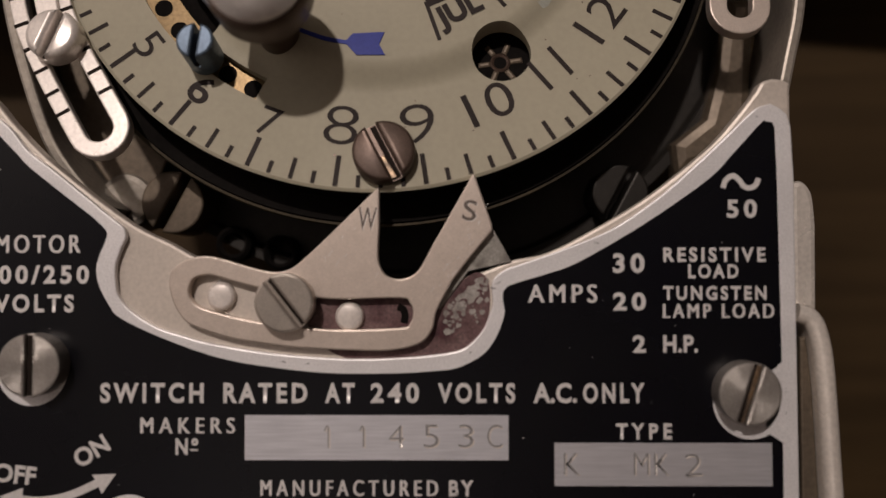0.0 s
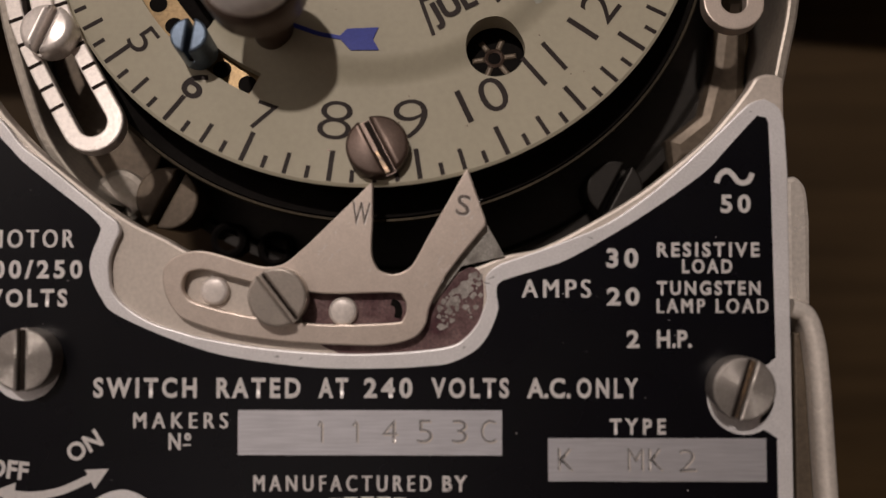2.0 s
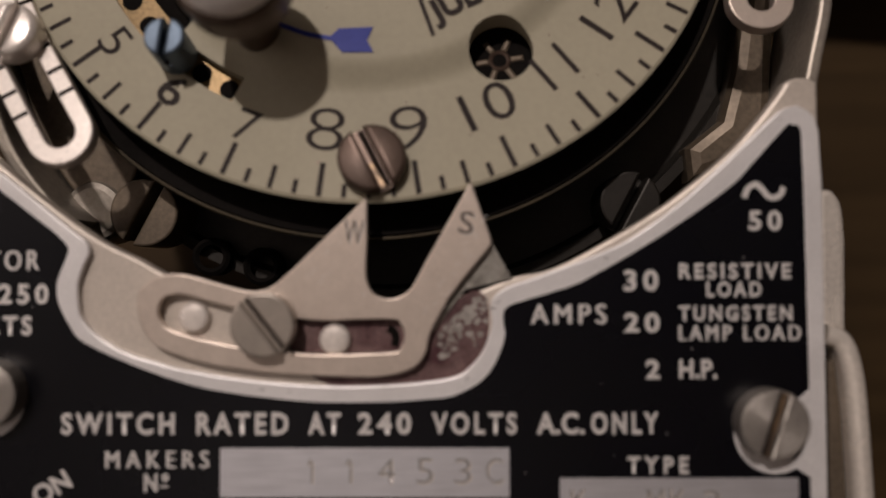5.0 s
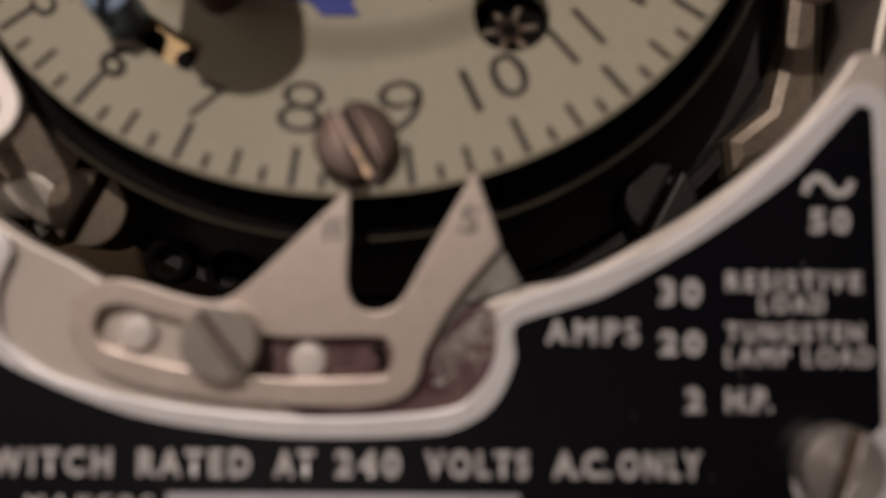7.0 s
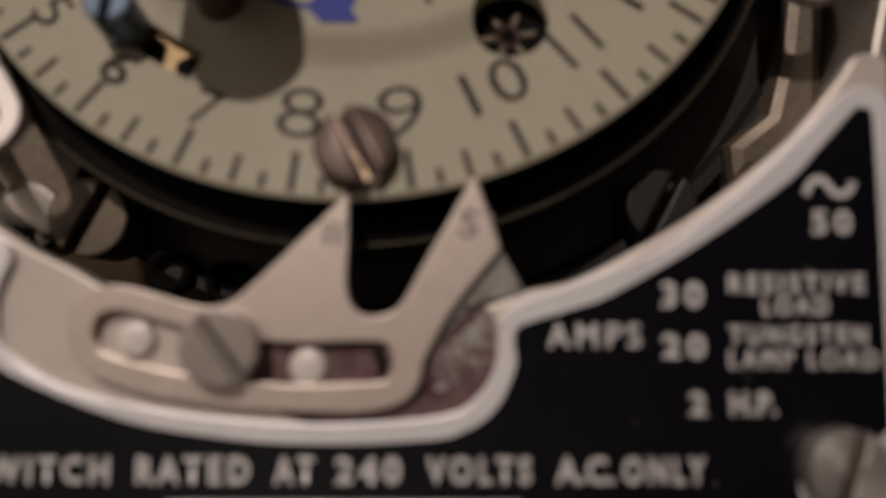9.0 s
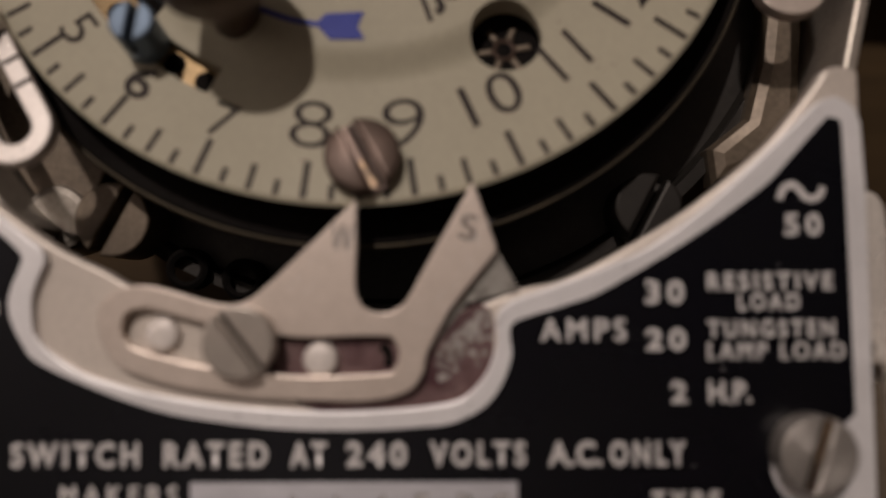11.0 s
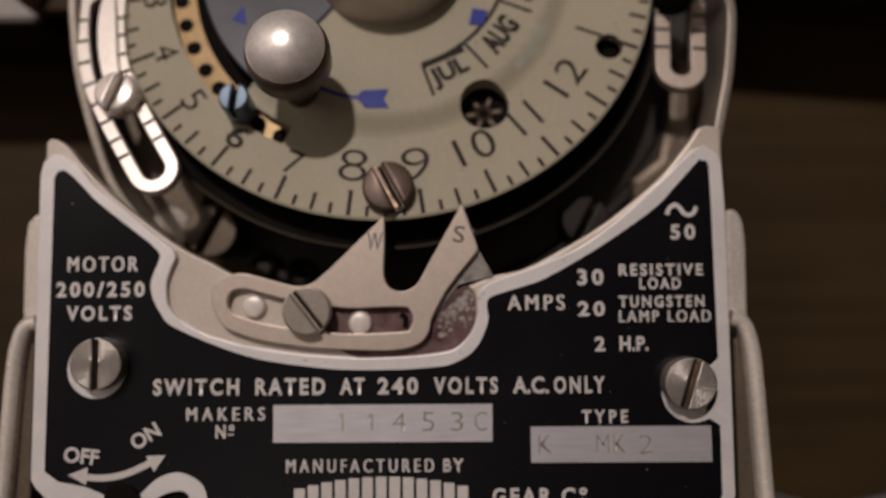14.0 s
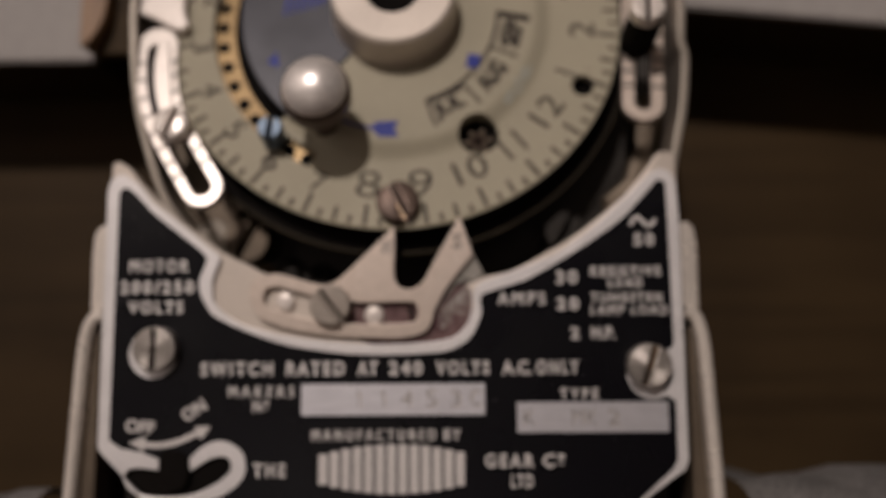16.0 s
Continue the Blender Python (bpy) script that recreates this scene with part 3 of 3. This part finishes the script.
part("blue_mark", prism([(-19.9, 49.6), (-17.9, 48.8), (-18.5, 51.6)], -0.8, -0.7, bevel=0), BLUE, dial)

# month window
part("month_edge", stroke(arc(CX, CZ, 16.7, 18.6, 88, 40), 0.55, -0.355, -0.2), INK, dial)
for a in (18.6, 40, 67, 87.5):
    part("month_line", stroke([polar(16.7, a), polar(21.4, a)], 0.42, -0.355, -0.2), INK, dial)
part("month_bar", stroke([polar(16.5, 88.5), polar(21.8, 86)], 1.1, -0.36, -0.2), INK, dial)
part("month_bar", stroke([polar(17.0, 19), polar(17.4, 38)], 0.8, -0.365, -0.2), INK, dial)
for t, a, w in (("JUL", 27.5, 2.6), ("AUG", 53, 2.7), ("SEP", 77.5, 2.4)):
    x, z = polar(19.3, a)
    lettering("month_name", t, x - w, z - 1.6, x + w, z + 1.6, -0.4, INK, dial, 0.045, rot=a)
x, z = 12.4, 49.9
part("blue_tab", prism([(x - 1.3, z - 1.1), (x + 0.6, z - 1.3), (x + 1.2, z + 0.9), (x - 0.8, z + 1.3)], -0.5, -0.2, bevel=0.05), BLUE, dial, "blue painted tab")
part("blue_arrow", stroke(spline([(-11.5, 41.4), (-9.2, 40.35), (-7.3, 39.55), (-5.5, 38.9), (-3.8, 38.55), (-2.8, 38.4)], False, 6), 0.45, -0.4, -0.2), BLUE, dial, "blue painted arrow")
part("blue_arrow", prism([(-3.5, 38.5), (-2.6, 39.45), (0.7, 39.6), (0.14, 38.22), (0.78, 37.0), (-2.2, 37.0)], -0.43, -0.2, bevel=0), BLUE, dial)

# round windows in the dial
for i in range(6):
    a = radians(60 * i + 8)
    px0, pz0 = math.cos(a), math.sin(a)
    part("pinion_leaf", stroke([(13.0 + px0 * r, 37.78 + pz0 * r) for r in (1.05, 1.6, 2.45)], 0.7, FY + 2.1, FY + 2.7, bevel=0.25), BRONZE, dial)
part("pinion_hub", lathe([(1.1, FY + 2.2), (0.9, FY + 2.1), (0.7, FY + 2.2), (0.65, FY + 2.6), (0, FY + 2.6)], 13.0, 37.78, 24), DARKSTEEL, dial)

screw("dial_screw", 0.82, 26.4, 3.2, -0.9, FY + 0.1, -63, DARKSTEEL, device, "dark slotted screw on the dial edge", w=1.15, depth=1.1, bevel=0.32, smooth=50, glint=(0.1, 0.93))
screw("blued_screw", -18.3, 37.3, 1.9, -3.4, 0.9, 85, BLUED, device, "small blued steel screw", w=0.6)

# knob and hub
KX, KZ = -10.45, 39.6
dome = [(0, -14.3), (1.4, -14.15), (2.8, -13.6), (3.7, -12.95), (4.3, -12.2), (4.62, -11.4), (4.6, -10.9)]
knob = part("knob", lathe(dome, KX, KZ, 64), KNOB, device, "domed bright metal setting knob")
part("collar", lathe([(4.5, -11.0), (4.8, -10.85), (5.0, -10.4), (5.05, -9.6), (4.95, -8.9), (4.9, -7.4), (4.5, -6.9), (2.2, -6.7), (2.2, 0.3)], KX, KZ, 64), DARKSTEEL, knob, "dark bronze collar")
hub = part("hub", lathe([(4.1, -2.0), (4.1, -6.3), (4.4, -6.7), (9.1, -6.8), (9.6, -6.4), (9.8, -2.0), (10.1, -0.6), (10.1, 0.4)], CX + 0.3, CZ, 80), ZINC, device, "pale metal hub ring")
# black disc closes the bore and paints its shade
part("bore", lathe([(4.1, -2.4), (0, -2.4)], CX + 0.3, CZ, 40), BLACK, hub)

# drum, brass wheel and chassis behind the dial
# near-black on drum and wheel also carries the shade behind the dial
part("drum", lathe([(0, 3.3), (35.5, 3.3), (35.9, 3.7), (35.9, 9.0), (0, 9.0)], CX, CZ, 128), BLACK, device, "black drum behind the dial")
part("wheel_face", lathe([(30, 5.8), (38.4, 5.8), (38.5, 6.0), (38.5, 7.2), (30, 7.2)], CX, CZ, 160), BLACK, device, "wheel behind the dial, blackened for the shade there")
# brass edge darkened in its colour for the dial's shadow
part("brass_wheel", lathe([(38.4, 6.1), (38.8, 6.05), (38.9, 6.3), (38.8, 6.7), (38.4, 6.7)], CX, CZ, 160), SHADEDBRASS, device, "thin brass edge of the wheel")
stance[0] = UPRIGHT
part("chassis", lathe([(10, 17), (42.9, 17), (43.4, 16.4), (43.5, 15.6), (44.7, 15.6), (44.8, 22), (10, 22)], 1.1, 57.7, 160), CHASSIS, device, "dark round pressed metal chassis")
for sx, low in ((1, [(45.6, 50), (45.0, 42.5), (44.0, 37.5), (42.8, 32), (41.6, 28)]), (-1, [(-41.1, 50), (-40.2, 43), (-38.4, 36), (-35.7, 28.6), (-32.2, 23.6), (-29.5, 21)])):
    line = spline(arc(1.1, 57.7, 44.2 if sx > 0 else 42.6, sx * 178, sx * 84, 14) + low, False, 5)
    part("chassis_rim", stroke(line, 1.3, 4.2, 16, bevel=0.35), RIM, device, "rolled bright rim of the chassis")
part("chassis_plate", prism(spline([(-39.4, 44), (-37.5, 36), (-34.6, 28.5), (-31, 24), (-27, 24.3), (-25.3, 27.4), (-24.5, 30.5), (-28, 36), (-34, 45)], True, 5), 11.4, 16, bevel=0.3), BRONZE, device, "dull bronze plate under the slotted arm")
part("chassis_block", prism([(-42, -44.5), (42, -44.5), (42, 14), (30, 9), (-30, 9), (-42, 14)], 9.6, 24, bevel=0.4), CHASSIS, device, "lower case of the switch")
for x, z, r, ang in ((-24.3, 22.5, 3.6, 62), (27.0, 23.5, 3.2, 62)):
    # right screw takes the dark metal for the shade around it
    screw("chassis_screw", x, z, r, 10.4, 17, ang, BRONZE if x < 0 else CHASSIS, device, "slotted chassis screw in the recess")
part("bracket", prism(spline([(-33, 24), (-30, 26), (-27.2, 24.6), (-26.5, 21.5), (-29, 19.5), (-34, 19.5)], True, 5), 10.6, 17, bevel=0.8), RIM, device, "small dull nickel bracket")
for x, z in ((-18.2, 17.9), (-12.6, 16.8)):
    # shade of the recess is put into the nuts' colour
    part("nut", lathe([(1.3, 14.2), (1.7, 13.9), (2.1, 14.2), (2.1, 17)], x, z, 32), BLACK, device, "round nut, blackened for the shade of the recess")

# slotted arms left and right of the dial


def link(path, half, slot_half, slot_from, slot_to, y0, y1, notches, label, finish=NICKELBRIGHT):
    n = len(path)
    norm = []
    for i in range(n):
        a, b = path[max(i - 1, 0)], path[min(i + 1, n - 1)]
        d = Vector((b[0] - a[0], b[1] - a[1])).normalized()
        norm.append((d, Vector((-d.y, d.x))))

    def band(h, i0, i1):
        lf = [(path[i][0] + norm[i][1].x * h, path[i][1] + norm[i][1].y * h) for i in range(i0, i1 + 1)]
        rt = [(path[i][0] - norm[i][1].x * h, path[i][1] - norm[i][1].y * h) for i in range(i0, i1 + 1)]
        d, s = norm[i1]
        cap = [(path[i1][0] + s.x * h * math.cos(u) + d.x * h * math.sin(u), path[i1][1] + s.y * h * math.cos(u) + d.y * h * math.sin(u)) for u in [math.pi * k / 12 for k in range(1, 12)]]
        d, s = norm[i0]
        cap0 = [(path[i0][0] - s.x * h * math.cos(u) - d.x * h * math.sin(u), path[i0][1] - s.y * h * math.cos(u) - d.y * h * math.sin(u)) for u in [math.pi * k / 12 for k in range(1, 12)]]
        return lf + cap + rt[::-1] + cap0
    ob = part("slotted_arm", prism(band(half, 0, n - 1), y0, y1, holes=[band(slot_half, slot_from, slot_to)], bevel=0.16), finish, device, label)
    for i in notches:
        d, s = norm[i]
        for s0, s1 in ((slot_half + 0.15, half), (-half, -slot_half - 0.15)):
            p = [(path[i][0] + s.x * s0, path[i][1] + s.y * s0), (path[i][0] + s.x * s1, path[i][1] + s.y * s1)]
            # dark strokes paint the shade of the notches, nothing is cut
            part("notch", stroke(p, 0.42, y0 - 0.03, y0 + 0.2), SLOTSHADE, ob)
    return ob


stance[0] = LEAN
arm_l = spline([(-37.8, 53.6), (-37.5, 48.6), (-36.2, 42.8), (-33.8, 37.7), (-31.0, 32.9), (-28.8, 29.3)], False, 6)
link(arm_l, 3.2, 1.5, 2, len(arm_l) - 1, 0.3, 1.7, range(4, len(arm_l) - 4, 3), "bright slotted arm with scale notches")
arm_r = spline([(40.2, 62), (39.9, 56), (39.5, 50), (39.1, 43.9)], False, 8)
link(arm_r, 3.3, 1.35, 3, len(arm_r) - 1, 2.2, 3.6, range(8, len(arm_r) - 3, 3), "nickel slotted arm beside the dial", NICKEL)
screw("arm_screw", -33.8, 39.0, 2.75, -2.0, 0.4, 72, NICKELBRIGHT, device, "bright screw on the slotted arm", w=0.6, bevel=0.6, smooth=50)
part("leaf_spring", prism(spline([(-37.3, 54.0), (-36.0, 53.8), (-35.2, 49), (-34.6, 44.6), (-33.8, 40.3), (-35.6, 40.2), (-37.2, 45), (-37.8, 50)], True, 5), -0.3, 0.2, bevel=0.15), NICKELBRIGHT, device, "pale leaf spring in the arm's slot")
part("trip_lever", prism(spline([(-41.2, 59.0), (-38.6, 57.8), (-34.2, 55.6), (-32.8, 56.8), (-33.6, 59.2), (-34.4, 64), (-39.4, 65), (-42.4, 61)], True, 5), -1.0, 0.4, bevel=0.4), NICKELBRIGHT, device, "bright trip lever at the dial edge")
screw("arm_screw", 38.4, 54.4, 2.6, -8.5, -6.2, 88, NICKELBRIGHT, device, "bright terminal screw beside the dial", w=0.7, bevel=0.5)
part("screw_post", lathe([(2.3, -6.3), (2.7, -5.5), (2.8, 2.2)], 38.6, 54.2, 32), BLACK, device, "dark post under the screw")

stance[0] = UPRIGHT

# scratches on the fork and dust on the enamel
bm = bmesh.new()
rnd = random.Random(4)
for k in range(26):
    x, z = (rnd.uniform(4.5, 10.0), rnd.uniform(12, 21)) if k < 16 else (rnd.uniform(-16, 0), rnd.uniform(13, 20))
    if k < 16:
        x = 4.9 + (z - 12) * 0.5 + rnd.uniform(0.4, 2.2)
    elif z > 14.2:
        x = -7.0 + (z - 15) * 0.9 + rnd.uniform(0.8, 3)
    a, ln = radians(rnd.gauss(55, 14)), rnd.uniform(0.5, 1.9)
    stroke([(x, z), (x + ln * math.cos(a) * .5, z + ln * math.sin(a) * .5)], 0.035, -0.515, -0.45, bm)
part("scratches", bm, SILVER, fork_part, "fine bright scratches", 0)
bm = bmesh.new()
for k in range(70):
    x, z = rnd.uniform(-40, 40), rnd.uniform(-13, 27)
    if abs(x) < 30 and z > 3.5 and not (x > 15 and z < 12):
        continue
    d = rnd.uniform(0.02, 0.06)
    prism(circle(x, z, d, 6), -0.06, -0.02, bevel=0, bm=bm)
tagged(part("dust", bm, LETTER, nameplate, "pale dust specks on the enamel", 0), kind="stuff")

stance[0] = LEAN
bm = bmesh.new()
for k in range(22):
    x, z = polar(rnd.uniform(10, 34), rnd.uniform(-25, 85))
    r0 = math.hypot(x - CX, z - CZ)
    if 21.5 < r0 < 26.5:
        continue
    y = FY if r0 > 26 else -0.3
    d = rnd.uniform(0.05, 0.14)
    prism(circle(x, z, d, 6), y - 0.02, y + 0.02, bevel=0, bm=bm)
tagged(part("specks", bm, DARKSTEEL, dial, "dark specks on the paint", 0), kind="stuff")

stance[0] = UPRIGHT

# nicks along the silver border
bm = bmesh.new()
for k in range(8):
    x, z = rnd.choice(plate_outline[:150])
    d, e = rnd.uniform(0.04, 0.11), rnd.uniform(0.3, 1.3)
    if abs(x) < 42:
        prism(spline([(x + rnd.uniform(-.5, .5) + d * math.cos(u), z - rnd.uniform(0.6, 0.9) + d * e * math.sin(u)) for u in (0, 1.5, 3, 4.6)], True, 2), -0.012, 0.1, bevel=0, bm=bm)
tagged(part("nicks", bm, STAMP, nameplate, "small nicks in the border", 0), kind="stuff")

# strip added to stand in for the soft sheen on the recess wall
part("recess_sheen_strip", prism([(34.2, 26), (42.8, 29), (43.8, 47), (40.2, 47), (39.0, 38), (37.6, 32.6), (33.8, 29.6)], 13.2, 16.9, bevel=1.3), BRONZE, device, "added bronze strip for the sheen in the recess")

# bent side flanges of the case
for sx in (1, -1):
    up = [(43.3, 23.7), (44.4, 24.0), (45.2, 23.4), (45.7, 22.2), (45.95, 19.2), (45.85, 10.4), (43.3, 10.4)]
    part("side_flange", prism(spline([(sx * x, z) for x, z in up[:5]], False, 4) + [(sx * x, z) for x, z in up[5:]], 3.0, 10, bevel=0.6), FLANGE, device, "bent nickel case flange")
    path = spline([(43.0, 10.2), (44.5, 9.6), (45.4, 7.3), (45.9, 2.9), (46.5, -8.6), (47.2, -22), (48.5, -44.5)], False, 6)
    part("side_flange", rolled([(sx * x, z) for x, z in path], 1.0, 0.5, 16), FLANGE, device, "rolled nickel case flange")
    # dark fill added for the shade between nameplate and flange
    fold = [(43.4, 8.6), (44.2, 9.0), (45.0, 7.2), (45.4, 2.9), (46.6, -22), (47.8, -44.5), (43.4, -44.5)]
    part("flange_gap_shade", prism([(sx * x, z) for x, z in fold], 7.6, 16, bevel=0.4), CHASSIS, device, "dark fill painting the shade beside the flange")
    part("flange_edge", prism([(sx * x, z) for x, z in [(43.65, 7.6), (44.3, 7.7), (44.85, 2.9), (45.4, -8.6), (46.1, -22), (47.4, -44.5), (43.65, -44.5)]], 2.2, 15, bevel=0.25), BRONZE, device, "thin bronze edge beside the nameplate")
part("lever", prism(spline([(-33.2, -9.6), (-31, -9.3), (-29.2, -10.6), (-29.4, -14), (-31.4, -15), (-33.4, -13)], True, 4), -0.5, 3, bevel=0.3), BLACK, device, "black on-off lever in its slot")

# ---- what stands round the switch ----


def slab(name, x0, x1, y0, y1, z0, z1, mat, label, category="", kind="", bevel=0.8):
    bm = bmesh.new()
    bmesh.ops.create_cube(bm, size=1)
    for v in bm.verts:
        v.co = ((x0 + (v.co.x + 0.5) * (x1 - x0)) * K, (y0 + (v.co.y + 0.5) * (y1 - y0)) * K, (z0 + (v.co.z + 0.5) * (z1 - z0)) * K)
    if bevel:
        bmesh.ops.bevel(bm, geom=bm.edges[:], offset=bevel * K, segments=2, affect="EDGES")
    return tagged(part(name, bm, mat), label, category, kind=kind)


slab("wall_board", -600, 600, 50, 64, -44.6, 260, WOOD, "dark brown wooden board with horizontal grain", "board", "structure")
table = tagged(new("table"), "dark wooden table with square legs", "table")
table_top = slab("tabletop", -700, 700, -560, 260, -75, -45, TABLE, "")
table_top.parent = table
for x0 in (-680, 620):
    for y0 in (-540, 180):
        leg = slab("leg", x0, x0 + 60, y0, y0 + 60, -769, -75.2, TABLE, "")
        leg.parent = table
for x0, x1, z0, tilt in ((-260, -55.9, 57.2, 0), (48, 300, 66.6, 5.5)):
    shelf = tagged(new("painted_shelf"), "pale grey painted shelf front on dark wood, fixed to the board", "shelf")
    fascia = slab("fascia", 0, x1 - x0, 0, 2.4, 0, 90, GREYWALL, "pale grey painted front", bevel=0.4)
    body = slab("shelf_body", 0.5, x1 - x0 - 0.5, 2.5, 26.4, 0.6, 89, WOOD, "dark wood behind the front", bevel=0.4)
    fascia.parent = body.parent = shelf
    shelf.matrix_world = Matrix.Translation((x0 * K, 0.0235, z0 * K)) @ Matrix.Rotation(radians(tilt), 4, "Y")
trim = tagged(new("wood_moulding"), "pale wooden moulding with a rounded end and a dark strip", "moulding")
part("moulding", prism([(-55.7, 110), (-55.7, 57.8), (-54.6, 57.8)] + spline([(-54.6, 57.8), (-52.9, 60), (-51.6, 63), (-51.0, 67)], False, 5) + [(-51.0, 110)], 17, 23.4, bevel=0.3), OAK, trim, "pale wood end")
part("strip", prism([(-50.9, 110), (-51.3, 66), (-53.4, 58.6), (-54.4, 57.4), (-30, 57.4), (-30, 110)], 20.5, 23.4, bevel=0.3), WOOD, trim, "dark wood strip")

# grey cloth heaped on the table beside the switch
for x0, x1, top in ((50, 330, -14.0), (-330, -53, -18.5)):
    bm = bmesh.new()
    nx, ny = 90, 26
    grid = [[None] * (ny + 1) for _ in range(nx + 1)]
    for i in range(nx + 1):
        for j in range(ny + 1):
            u, v = i / nx, j / ny
            x, y = x0 + (x1 - x0) * u, -40 + 64 * v
            h = math.sin(math.pi * min(v * 1.05, 1) * 0.62) ** 0.8 * (top + 44.8)
            n1 = noise.noise(Vector((x * 0.06, y * 0.06, top)))
            n2 = noise.noise(Vector((x * 0.25, y * 0.25, 5 + top)))
            z = -44.8 + max(h + (n1 * 3.0 + n2 * 0.9) * min(1, h / 8), 0.0)
            grid[i][j] = bm.verts.new((x * K, y * K, z * K))
    for i in range(nx):
        for j in range(ny):
            bm.faces.new((grid[i][j], grid[i + 1][j], grid[i + 1][j + 1], grid[i][j + 1]))
    fold = part("grey_cloth", bm, CLOTH, smooth=80)
    tagged(fold, "crumpled grey woollen cloth lying on the table", "cloth")

# the room closes behind and above the camera
slab("floor", -2400, 2400, -2600, 1600, -790, -770, TABLE, "brown floor of the room", "floor", "structure", 0)
slab("ceiling", -2400, 2400, -2600, 1600, 1700, 1750, PLASTER, "plain brown-grey ceiling", "ceiling", "structure", 0)
slab("wall_south", -2400, 2400, -2650, -2600, -790, 1750, PLASTER, "plain brown-grey wall", "wall", "structure", 0)
slab("wall_north", -2400, 2400, 1600, 1650, -790, 1750, PLASTER, "plain brown-grey wall", "wall", "structure", 0)
# unseen pale wall set in close, added to brighten the left side
slab("west_reflector", -1150, -1100, -2600, 1600, -770, 1700, BOUNCEPLASTER, "unseen pale wall added to bounce light from the left", "wall", "structure", 0)
slab("wall_east", 2400, 2450, -2650, 1650, -790, 1750, PLASTER, "plain brown-grey wall", "wall", "structure", 0)
